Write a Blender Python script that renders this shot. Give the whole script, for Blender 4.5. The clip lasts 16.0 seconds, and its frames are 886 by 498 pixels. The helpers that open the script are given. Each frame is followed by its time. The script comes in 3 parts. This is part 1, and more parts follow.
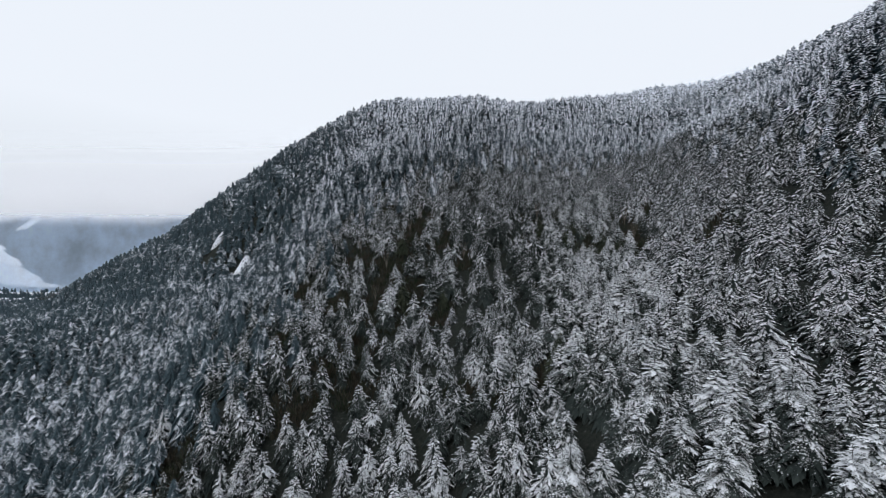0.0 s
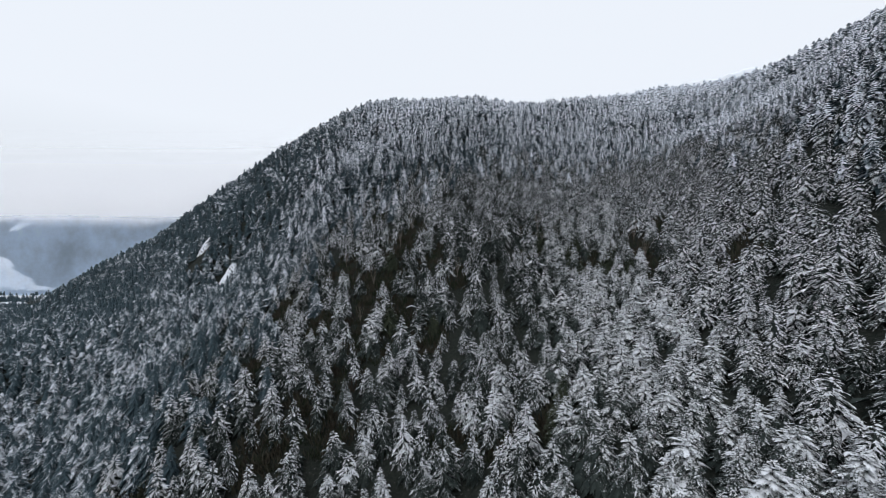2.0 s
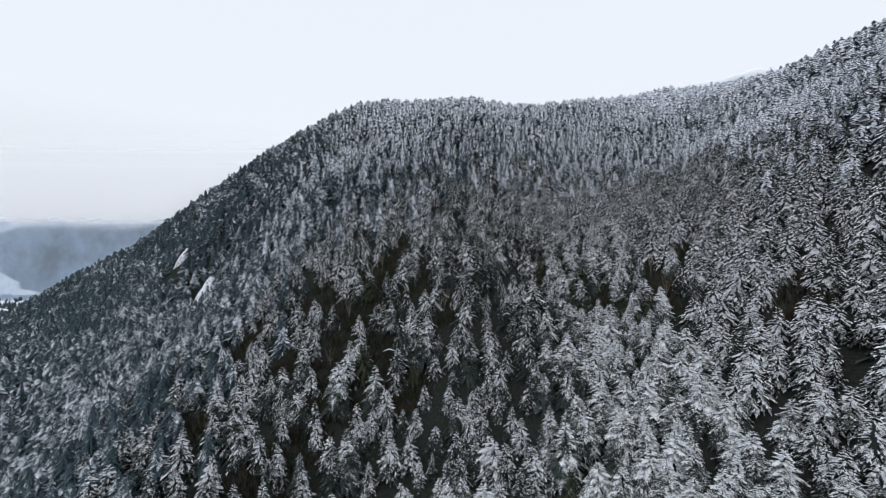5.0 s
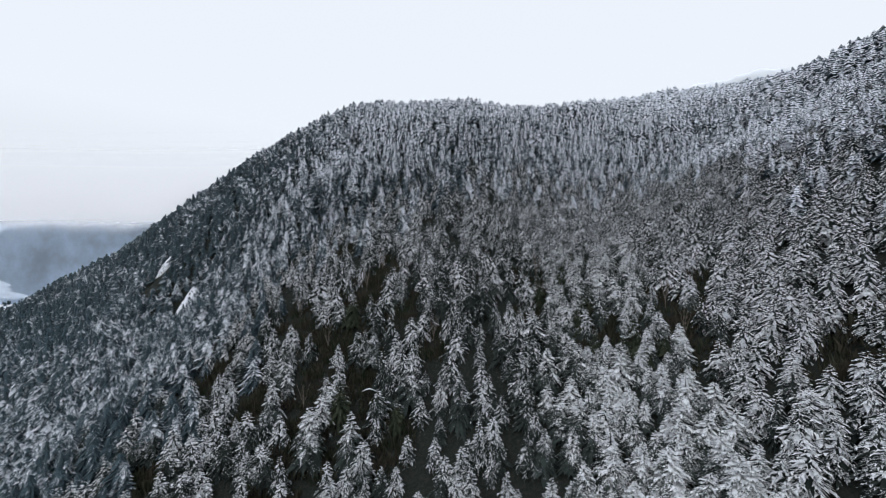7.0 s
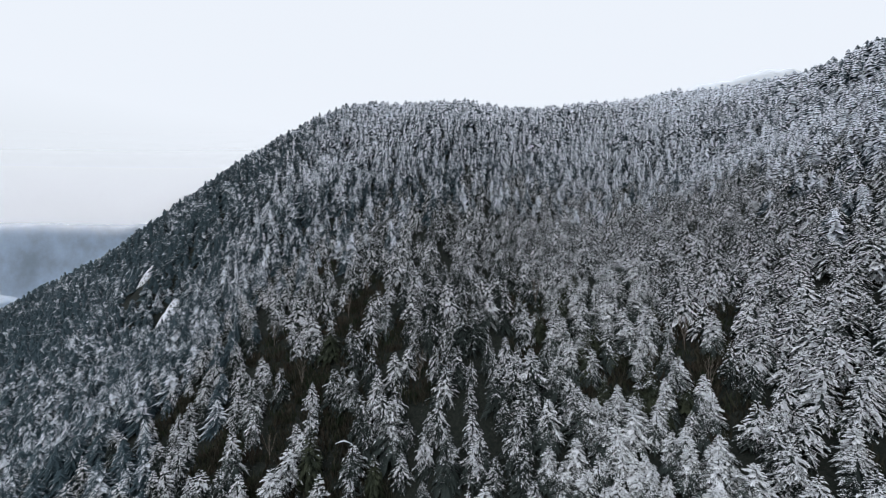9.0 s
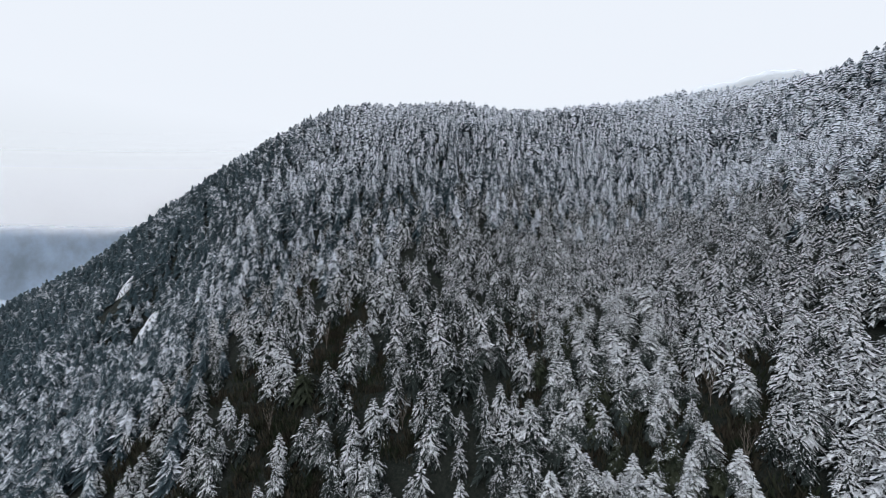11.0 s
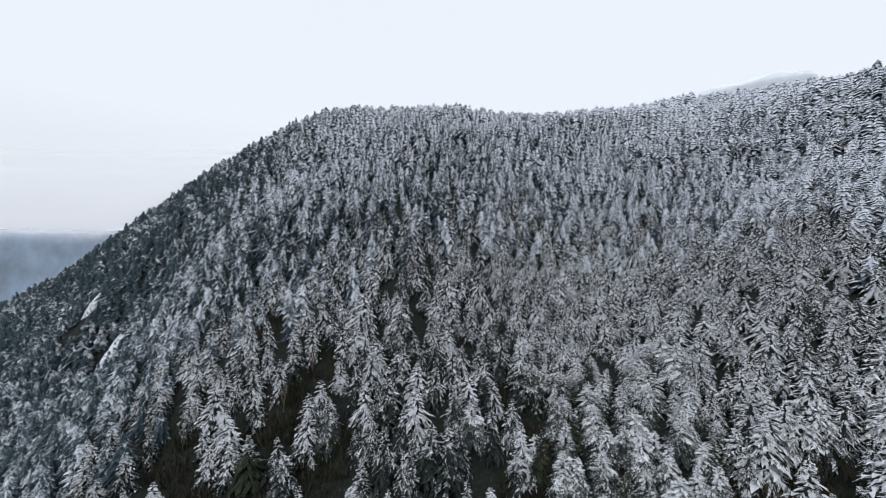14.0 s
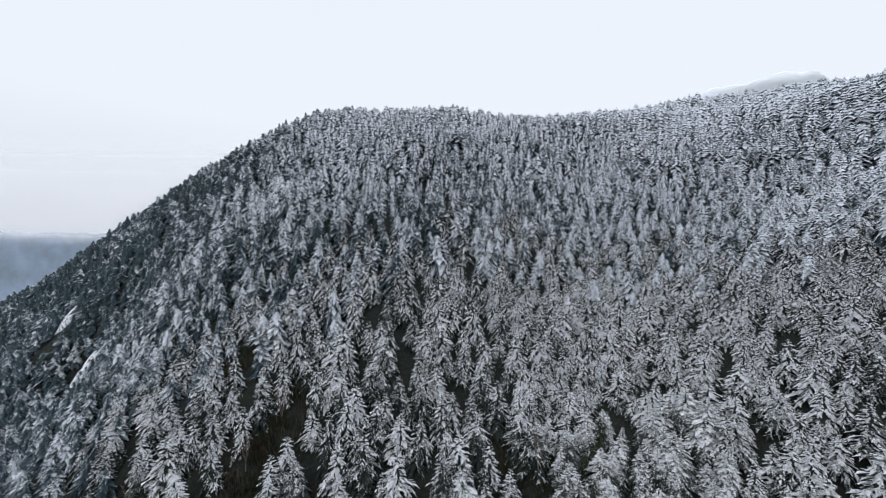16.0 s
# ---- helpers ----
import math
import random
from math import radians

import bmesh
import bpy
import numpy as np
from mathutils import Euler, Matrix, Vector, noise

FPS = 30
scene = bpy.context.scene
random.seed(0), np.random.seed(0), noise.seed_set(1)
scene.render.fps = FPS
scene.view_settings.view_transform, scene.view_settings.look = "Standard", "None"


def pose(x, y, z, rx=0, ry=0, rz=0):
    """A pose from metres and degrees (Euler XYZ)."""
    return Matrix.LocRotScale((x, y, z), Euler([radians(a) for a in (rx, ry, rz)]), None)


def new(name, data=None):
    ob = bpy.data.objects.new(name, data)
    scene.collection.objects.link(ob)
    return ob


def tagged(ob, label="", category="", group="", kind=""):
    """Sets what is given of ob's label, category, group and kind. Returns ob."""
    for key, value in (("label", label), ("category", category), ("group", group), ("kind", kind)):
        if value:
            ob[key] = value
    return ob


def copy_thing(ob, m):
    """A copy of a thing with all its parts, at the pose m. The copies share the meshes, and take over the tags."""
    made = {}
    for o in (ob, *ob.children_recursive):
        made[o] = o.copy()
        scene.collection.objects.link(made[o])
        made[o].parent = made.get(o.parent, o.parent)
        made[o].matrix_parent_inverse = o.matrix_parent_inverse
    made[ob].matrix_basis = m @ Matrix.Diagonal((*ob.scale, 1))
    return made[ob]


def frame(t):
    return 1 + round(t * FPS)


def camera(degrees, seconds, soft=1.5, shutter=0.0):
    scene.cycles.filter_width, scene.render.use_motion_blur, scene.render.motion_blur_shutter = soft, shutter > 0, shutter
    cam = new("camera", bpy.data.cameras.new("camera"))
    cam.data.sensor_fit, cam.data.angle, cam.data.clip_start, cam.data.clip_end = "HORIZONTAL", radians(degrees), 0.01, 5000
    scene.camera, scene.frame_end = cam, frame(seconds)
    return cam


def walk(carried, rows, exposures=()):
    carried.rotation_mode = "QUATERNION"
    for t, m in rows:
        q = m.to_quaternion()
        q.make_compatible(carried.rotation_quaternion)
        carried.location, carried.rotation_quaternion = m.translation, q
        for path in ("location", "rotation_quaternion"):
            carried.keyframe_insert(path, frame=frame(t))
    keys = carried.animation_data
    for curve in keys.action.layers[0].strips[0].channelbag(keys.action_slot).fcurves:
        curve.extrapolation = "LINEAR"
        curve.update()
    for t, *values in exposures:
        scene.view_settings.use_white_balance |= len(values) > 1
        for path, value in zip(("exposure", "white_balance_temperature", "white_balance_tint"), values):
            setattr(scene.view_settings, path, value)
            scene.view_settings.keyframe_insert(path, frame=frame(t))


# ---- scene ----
# ---------------------------------------------------------------- camera
cam = camera(96.0, 16.0, soft=1.0)
START = 180.0  # height of the first eye over the datum; the valley floor lies near 45
ROWS = [
    (0.0, 0.00, 0.00, 0.00, 0.000, 0.000, 0.000),
    (1.0, 2.02, 10.39, 4.64, -0.064, -0.042, -0.021),
    (2.0, 4.14, 20.74, 9.45, -0.130, -0.085, -0.043),
    (3.0, 6.32, 31.07, 14.40, -0.198, -0.127, -0.066),
    (4.0, 8.59, 41.38, 19.48, -0.267, -0.171, -0.090),
    (5.0, 10.89, 51.68, 24.64, -0.338, -0.214, -0.114),
    (6.0, 13.23, 61.96, 29.90, -0.409, -0.259, -0.139),
    (7.0, 15.61, 72.20, 35.21, -0.480, -0.304, -0.164),
    (8.0, 17.98, 82.44, 40.57, -0.551, -0.351, -0.190),
    (9.0, 20.34, 92.66, 45.97, -0.622, -0.398, -0.216),
    (10.0, 22.68, 102.85, 51.39, -0.692, -0.447, -0.243),
    (11.0, 24.98, 113.04, 56.81, -0.761, -0.498, -0.270),
    (12.0, 27.23, 123.21, 62.19, -0.829, -0.550, -0.298),
    (13.0, 29.41, 133.38, 67.54, -0.894, -0.603, -0.325),
    (14.0, 31.52, 143.53, 72.81, -0.957, -0.659, -0.353),
    (15.0, 33.52, 153.67, 78.03, -1.018, -0.717, -0.382),
    (16.0, 35.42, 163.80, 83.14, -1.075, -0.777, -0.410),
]
walk(cam, [(t, pose(x, y, START + z, 90 + pitch, roll, yaw)) for t, x, y, z, yaw, pitch, roll in ROWS])

# ---------------------------------------------------------------- sky and light
SUN_HEIGHT, SUN_TURN = radians(42), radians(200)
world = bpy.data.worlds.new("overcast_sky")
scene.world = world
world.use_nodes = True
wn, wl = world.node_tree.nodes, world.node_tree.links
wn.clear()
w_out = wn.new("ShaderNodeOutputWorld")
w_bg = wn.new("ShaderNodeBackground")
w_sky = wn.new("ShaderNodeTexSky")
w_sky.sky_type = "NISHITA"
w_sky.sun_disc = False
w_sky.sun_elevation, w_sky.sun_rotation = SUN_HEIGHT, SUN_TURN
w_dim = wn.new("ShaderNodeMix")
w_dim.data_type, w_dim.blend_type = "RGBA", "MULTIPLY"
w_dim.inputs["Factor"].default_value = 1.0
w_dim.inputs["B"].default_value = (0.10, 0.10, 0.10, 1)
w_tc = wn.new("ShaderNodeTexCoord")
w_sep = wn.new("ShaderNodeSeparateXYZ")
w_noise = wn.new("ShaderNodeTexNoise")
w_noise.inputs["Scale"].default_value = 2.2
w_noise.inputs["Detail"].default_value = 4
w_add = wn.new("ShaderNodeMath")
w_add.operation = "MULTIPLY_ADD"
w_add.inputs[1].default_value = 0.06
w_ramp = wn.new("ShaderNodeValToRGB")
els = w_ramp.color_ramp.elements
els[0].position, els[0].color = 0.0, (0.50, 0.53, 0.58, 1)
els[1].position, els[1].color = 1.0, (0.83, 0.875, 0.945, 1)
e = els.new(0.12)
e.color = (0.70, 0.745, 0.80, 1)
e = els.new(0.30)
e.color = (0.83, 0.875, 0.945, 1)
w_mix = wn.new("ShaderNodeMix")
w_mix.data_type = "RGBA"
w_mix.inputs["Factor"].default_value = 0.94
wl.new(w_tc.outputs["Generated"], w_sep.inputs[0])
wl.new(w_tc.outputs["Generated"], w_noise.inputs["Vector"])
wl.new(w_noise.outputs["Fac"], w_add.inputs[0])
wl.new(w_sep.outputs["Z"], w_add.inputs[2])
wl.new(w_add.outputs[0], w_ramp.inputs[0])
wl.new(w_sky.outputs[0], w_dim.inputs["A"])
wl.new(w_dim.outputs["Result"], w_mix.inputs["A"])
wl.new(w_ramp.outputs[0], w_mix.inputs["B"])
wl.new(w_mix.outputs["Result"], w_bg.inputs["Color"])
w_bg.inputs["Strength"].default_value = 1.07
wl.new(w_bg.outputs[0], w_out.inputs[0])

sun_data = bpy.data.lights.new("sun", "SUN")
sun_data.energy, sun_data.angle, sun_data.color = 0.6, radians(25), (1.0, 0.985, 0.96)
sun = new("sun", sun_data)
sun.matrix_world = pose(0, 0, 1500, 90 - math.degrees(SUN_HEIGHT), 0, 180 - math.degrees(SUN_TURN))


# ---------------------------------------------------------------- materials
class Nodes:
    """A small builder for node materials."""

    def __init__(self, name):
        self.mat = bpy.data.materials.new(name)
        self.mat.use_nodes = True
        self.t = self.mat.node_tree
        self.b = self.t.nodes["Principled BSDF"]
        self.out = self.t.nodes["Material Output"]
        self.g = self.t.nodes.new("ShaderNodeNewGeometry")

    def link(self, a, b):
        self.t.links.new(a, b)

    def noise(self, scale, detail=3.0, rough=0.55, flat=1.0):
        """flat: how much finer it is upright than level."""
        n = self.t.nodes.new("ShaderNodeTexNoise")
        n.inputs["Scale"].default_value = scale
        n.inputs["Detail"].default_value = detail
        n.inputs["Roughness"].default_value = rough
        m = self.t.nodes.new("ShaderNodeMapping")
        m.inputs["Scale"].default_value = (1, 1, flat)
        self.link(self.g.outputs["Position"], m.inputs["Vector"])
        self.link(m.outputs[0], n.inputs["Vector"])
        return n.outputs["Fac"]

    def math(self, op, a, b, c=None):
        n = self.t.nodes.new("ShaderNodeMath")
        n.operation = op
        for i, v in enumerate((a, b, c)):
            if v is None:
                continue
            if isinstance(v, (int, float)):
                n.inputs[i].default_value = v
            else:
                self.link(v, n.inputs[i])
        return n.outputs[0]

    def ramp(self, v, lo, hi, a=0.0, b=1.0, smooth=True):
        n = self.t.nodes.new("ShaderNodeMapRange")
        n.interpolation_type = "SMOOTHSTEP" if smooth else "LINEAR"
        for i, w in enumerate((lo, hi, a, b)):
            n.inputs[i + 1].default_value = w
        self.link(v, n.inputs[0])
        return n.outputs[0]

    def mix(self, f, a, b):
        n = self.t.nodes.new("ShaderNodeMix")
        n.data_type = "RGBA"
        for k, v in (("Factor", f), ("A", a), ("B", b)):
            if isinstance(v, tuple):
                n.inputs[k].default_value = (*v, 1)
            elif isinstance(v, float):
                n.inputs[k].default_value = v
            else:
                self.link(v, n.inputs[k])
        return n.outputs["Result"]

    def part_of(self, socket, axis):
        n = self.t.nodes.new("ShaderNodeSeparateXYZ")
        self.link(socket, n.inputs[0])
        return n.outputs[axis]

    def bump(self, v, strength, distance):
        n = self.t.nodes.new("ShaderNodeBump")
        n.inputs["Strength"].default_value, n.inputs["Distance"].default_value = strength, distance
        self.link(v, n.inputs["Height"])
        self.link(n.outputs[0], self.b.inputs["Normal"])

    def done(self, colour, rough=0.85, gloss=0.2):
        if isinstance(colour, tuple):
            self.b.inputs["Base Color"].default_value = (*colour, 1)
        else:
            self.link(colour, self.b.inputs["Base Color"])
        self.b.inputs["Roughness"].default_value = rough
        self.b.inputs["Specular IOR Level"].default_value = gloss
        return self.mat


SNOW = (0.83, 0.865, 0.935)


def needle_material(name, dark, light, amount, patchy=0.12, crest=0.0, snowy=SNOW):
    """Conifer needles; snow lies on what faces up, in clumps, and more of it up the hill, as frost does; it also puts
    the crest's mist into the colour.
    """
    n = Nodes(name)
    up = n.part_of(n.g.outputs["Normal"], "Z")
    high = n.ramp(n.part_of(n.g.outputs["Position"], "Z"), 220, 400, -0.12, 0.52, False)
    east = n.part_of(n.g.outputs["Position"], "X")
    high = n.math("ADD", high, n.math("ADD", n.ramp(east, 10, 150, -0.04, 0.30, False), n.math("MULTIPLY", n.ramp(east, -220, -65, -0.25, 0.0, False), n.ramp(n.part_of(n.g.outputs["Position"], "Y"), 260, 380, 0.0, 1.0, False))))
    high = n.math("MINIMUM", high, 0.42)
    if crest:  # haze put into the snow: pale brow of the ridge, darker western shoulder
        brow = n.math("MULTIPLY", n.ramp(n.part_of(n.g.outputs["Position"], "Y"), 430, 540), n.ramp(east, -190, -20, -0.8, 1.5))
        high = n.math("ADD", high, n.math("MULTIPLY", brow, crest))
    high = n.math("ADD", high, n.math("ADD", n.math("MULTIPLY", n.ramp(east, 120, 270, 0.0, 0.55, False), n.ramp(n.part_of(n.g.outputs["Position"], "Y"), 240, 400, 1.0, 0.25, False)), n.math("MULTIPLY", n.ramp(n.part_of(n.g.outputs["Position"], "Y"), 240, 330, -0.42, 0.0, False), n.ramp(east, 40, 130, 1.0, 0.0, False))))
    stand = n.ramp(n.noise(0.014, 2.0), 0.35, 0.65, -patchy, patchy)
    tree = n.ramp(n.noise(0.15, 1.0), 0.35, 0.65, -0.32, 0.32)
    sprig = n.ramp(n.g.outputs["Random Per Island"], 0, 1, -0.42, 0.42, False)
    sprig = n.math("ADD", sprig, n.ramp(n.noise(7.0, 2.0, 0.7), 0.25, 0.75, -0.25, 0.25))
    clump = n.math("ADD", sprig, n.ramp(n.noise(2.6, 3.0, 0.75, 1.6), 0.25, 0.75, -0.85, 0.85))
    held = n.t.nodes.new("ShaderNodeAttribute")
    held.attribute_name = "snow_load"
    high = n.math("ADD", high, n.math("MULTIPLY_ADD", held.outputs["Fac"], 0.81, -0.45))
    s = n.math("ADD", n.math("MULTIPLY_ADD", up, 1.8, n.math("ADD", high, -0.18)), n.math("ADD", stand, n.math("ADD", tree, clump)))
    snow = n.ramp(s, 0.98 - amount, 1.52 - amount + crest, 0.0, 0.95)
    green = n.mix(n.ramp(n.noise(0.35, 3.0), 0.3, 0.7), dark, light)
    return n.done(n.mix(snow, green, snowy), 0.8, 0.25)


def snow_material():
    n = Nodes("snow")
    v = n.noise(2.5, 4.0, 0.65)
    n.bump(v, 0.5, 0.08)
    return n.done(n.mix(n.ramp(v, 0.3, 0.7), (0.70, 0.73, 0.79), (0.82, 0.85, 0.90)), 0.7, 0.3)


def meadow_material():
    """Snow over pasture, with stubble and low scrub showing through in patches."""
    n = Nodes("snowy_meadow")
    v = n.noise(0.035, 5.0, 0.7)
    n.bump(v, 0.5, 1.5)
    return n.done(n.mix(n.ramp(v, 0.48, 0.72, 0.0, 0.75), SNOW, (0.20, 0.20, 0.20)), 0.75, 0.25)


def bark_material():
    n = Nodes("bark")
    v = n.noise(6.0, 5.0, 0.7)
    n.bump(v, 0.8, 0.05)
    return n.done(n.mix(n.ramp(v, 0.3, 0.7), (0.016, 0.017, 0.015), (0.046, 0.044, 0.038)), 0.9, 0.2)


def twig_material():
    n = Nodes("bare_twig")
    v = n.noise(1.5, 4.0, 0.7)
    return n.done(n.mix(n.ramp(v, 0.35, 0.7), (0.10, 0.08, 0.065), (0.28, 0.25, 0.22)), 0.9, 0.2)


def brush_material():
    n = Nodes("brush")
    up = n.part_of(n.g.outputs["Normal"], "Z")
    s = n.math("ADD", up, n.ramp(n.noise(1.4, 3.0, 0.7), 0.3, 0.7, -0.5, 0.3))
    base = n.mix(n.ramp(n.noise(0.16, 3.0), 0.35, 0.65), (0.020, 0.030, 0.016), (0.042, 0.034, 0.025))
    stem = n.ramp(n.g.outputs["Random Per Island"], 0.45, 1.0, 0.0, 0.85, False)
    base = n.mix(stem, base, (0.062, 0.057, 0.043))
    return n.done(n.mix(n.ramp(s, 0.9, 1.4, 0.0, 0.35), base, SNOW), 0.9, 0.2)


def ground_material():
    """Forest floor of needles and dark brush, snow sifted into the openings; meadows lie under full snow down in the valley."""
    n = Nodes("forest_floor")
    fine, wide = n.noise(0.9, 5.0, 0.7), n.noise(0.05, 3.0)
    floor = n.mix(n.ramp(fine, 0.3, 0.7), (0.010, 0.014, 0.012), (0.026, 0.029, 0.024))
    sift = n.math("ADD", fine, n.math("MULTIPLY", wide, 0.5))
    n.bump(fine, 0.8, 0.5)
    return n.done(n.mix(n.ramp(sift, 0.92, 1.08, 0.0, 0.5), floor, SNOW), 0.9, 0.2)


def rock_material():
    n = Nodes("snowy_rock")
    up = n.part_of(n.g.outputs["Normal"], "Z")
    v = n.noise(0.5, 5.0, 0.7)
    n.bump(v, 0.7, 0.6)
    s = n.math("ADD", up, n.ramp(v, 0.3, 0.7, -0.4, 0.4))
    return n.done(n.mix(n.ramp(s, 0.10, 0.34), (0.16, 0.16, 0.165), SNOW), 0.85, 0.25)


def mist_material(name, low, full, fade, gone, dense, thin, east, west, colour=(0.86, 0.88, 0.91), least=0.0, uneven=0.0):
    """Cloud: a soft lower edge between the heights low and full, dissolving again between fade and gone; thin below the edge.
    least: what is left of it beyond its ends and above."""
    n = Nodes(name)
    z = n.part_of(n.g.outputs["Position"], "Z")
    z = n.math("ADD", z, n.ramp(n.noise(0.009, 4.0, 0.55), 0.2, 0.8, -14, 14, False))
    rise = n.ramp(z, low, full, thin, dense)
    fall = n.ramp(n.part_of(n.g.outputs["Position"], "Z"), fade, gone, 1.0, least)
    x = n.part_of(n.g.outputs["Position"], "X")
    ends = n.math("MULTIPLY", n.ramp(x, east - 900, east, 1.0, least), n.ramp(x, west, west + 470))
    wisps = n.ramp(n.noise(0.0065, 5.0, 0.6), 0.3, 0.7, 1.0 - uneven, 1.0 + 0.4 * uneven)
    a = n.math("MAXIMUM", n.math("MULTIPLY", n.math("MULTIPLY", n.math("MULTIPLY", rise, fall), ends), wisps), 0.012)
    # droplets scatter all the light of the sky above, whichever way the curtain faces
    both = n.t.nodes.new("ShaderNodeAddShader")
    for slot, kind, up in ((0, "ShaderNodeBsdfDiffuse", 1.0), (1, "ShaderNodeBsdfTranslucent", -1.0)):
        d = n.t.nodes.new(kind)
        d.inputs["Color"].default_value = (*colour, 1)
        v = n.t.nodes.new("ShaderNodeCombineXYZ")
        v.inputs[2].default_value = up
        n.link(v.outputs[0], d.inputs["Normal"])
        n.link(d.outputs[0], both.inputs[slot])
    tr = n.t.nodes.new("ShaderNodeBsdfTransparent")
    m = n.t.nodes.new("ShaderNodeMixShader")
    n.link(a, m.inputs[0])
    n.link(tr.outputs[0], m.inputs[1])
    n.link(both.outputs[0], m.inputs[2])
    n.link(m.outputs[0], n.out.inputs["Surface"])
    return n.mat


NEEDLES = needle_material("snowy_needles", (0.020, 0.029, 0.027), (0.043, 0.056, 0.052), 0.15, snowy=(0.84, 0.866, 0.912))
# farther firs: haze of the distance put into bluer, paler needles and snow
HAZED = needle_material("hazed_needles", (0.030, 0.052, 0.063), (0.055, 0.086, 0.102), 0.22, 0.2, 0.3, (0.82, 0.866, 0.945))
DARK_NEEDLES = needle_material("dark_needles", (0.016, 0.023, 0.014), (0.042, 0.050, 0.030), -0.55)
# woods beyond the ridge and valley: haze put into light grey needle colours
HAZE_PALE = needle_material("haze_pale_needles", (0.05, 0.062, 0.066), (0.10, 0.118, 0.12), 0.12, 0.45)
MEADOW = meadow_material()
SNOW_MAT, BARK, TWIG, BRUSH, GROUND, ROCK = snow_material(), bark_material(), twig_material(), brush_material(), ground_material(), rock_material()

# ---------------------------------------------------------------- the lie of the land
# swells of the hillside on a net of 6 x 6, in metres over a tilted plane
PLANE = (44.5, 0.322, 0.006)
NET_X, NET_Y = (-594, -360, -162, 36, 234, 468), (-27, 162, 351, 540, 729, 918)
SWELLS = (
    (-21, 208, -300, 61, -94, -23),
    (150, -309, 77, -121, 56, 54),
    (74, -10, -12, 32, -50, 67),
    (8, -22, 78, 54, 39, -1),
    (81, 121, 145, 90, 57, 77),
    (2, 5, -74, 45, 11, -21),
)
CANOPY, VALLEY, BEHIND = 11.5, 45.0, 188.0


def step(v, lo, hi):
    s = np.clip((v - lo) / (hi - lo), 0, 1)
    return s * s * (3 - 2 * s)


def ripple(x, y):
    """Small unevenness of the hillside."""
    return 2.0 * np.sin(x * 0.041 + 1.1 * np.sin(y * 0.025)) + 1.7 * np.sin(y * 0.049 + 1.7 * np.sin(x * 0.021) + 0.6) + 0.6 * np.sin(x * 0.13 + y * 0.09)


def ground_height(x, y):
    x, y = np.asarray(x, float), np.asarray(y, float)
    cx, cy = np.clip(x, -810, 810), np.clip(y, -200, 1116)
    z = PLANE[0] + PLANE[1] * cx + PLANE[2] * cy
    for j, yc in enumerate(NET_Y):
        for i, xc in enumerate(NET_X):
            z = z + SWELLS[j][i] * np.exp(-(((cx - xc) / 189) ** 2) - ((cy - yc) / 153) ** 2)
    z = START + z - CANOPY - VALLEY
    z = z * (1 - step(y, 1116, 1900)) * (1 - step(-y, 450, 1600))
    z = 9 * np.logaddexp(0, z / 9)  # the slope runs out softly on the valley floor
    axis = 1900 - 0.45 * (np.clip(x, -2600, -300) + 700)
    far = 400 * np.exp(-(((y - axis) / np.where(y < axis, 380, 1500)) ** 2)) * (1 + 0.08 * np.sin(x * 0.0053 + 1) + 0.06 * np.sin(x * 0.013)) * (1 - step(x, -480, 150))
    # a saddle behind the ridge, and the next hill beyond it with a blunt eastern brow
    saddle = 46 * step(y, 690, 745) * step(x, 230, 330)
    behind = (BEHIND - 0.11 * (np.minimum(x, 735) - 566)) * step(x, 360, 560) * (1 - 0.22 * step(x, 738, 775)) * np.exp(-(((y - 905) / 75) ** 2)) * (1 - step(x, 1100, 1500))
    west = 108 * step(-x - 0.5 * (y - 1494), 1400, 2070) * step(y, 630, 1116)
    brow = 7.5 * np.exp(-(((x + 50) / 90) ** 2) - ((y - 640) / 60) ** 2)
    rough = 8 * np.sin(x * 0.012 + 2 * np.sin(y * 0.0072)) * step(np.hypot(x, y), 2900, 3600)
    # a shallow gully that climbs to the north-west and deepens under the lower rock slab
    up = np.clip(((x + 105) * -140 + (y - 255) * 228) / (140 ** 2 + 228 ** 2), 0, 1)
    gully = (12 + 38 * up ** 2) * np.exp(-(((x + 105 + 140 * up) ** 2 + (y - 255 - 228 * up) ** 2) / 46 ** 2)) * step(z, 4, 40)
    return VALLEY + z - gully + brow - saddle + far + behind + west + rough + ripple(x, y) * step(z, 0, 12)


def link_mesh(name, verts, tris, mat, smooth=False, inner=None, inner_mat=None, load=None):
    """A triangle mesh from arrays, as a new object. inner: which triangles take inner_mat; load: how much snow a point can hold, most at the ends of boughs."""
    verts, tris = np.asarray(verts, np.float32), np.asarray(tris, np.int32)
    me = bpy.data.meshes.new(name)
    me.vertices.add(len(verts))
    me.vertices.foreach_set("co", verts.ravel())
    me.loops.add(tris.size)
    me.loops.foreach_set("vertex_index", tris.ravel())
    me.polygons.add(len(tris))
    me.polygons.foreach_set("loop_start", np.arange(0, tris.size, 3, dtype=np.int32))
    me.polygons.foreach_set("use_smooth", np.full(len(tris), smooth))
    me.update(calc_edges=True)
    me.materials.append(mat)
    if load is not None:
        me.attributes.new("snow_load", "FLOAT", "POINT").data.foreach_set("value", np.asarray(load, np.float32))
    if inner is not None:
        me.materials.append(inner_mat)
        me.polygons.foreach_set("material_index", np.asarray(inner, np.int32))
    return new(name, me)


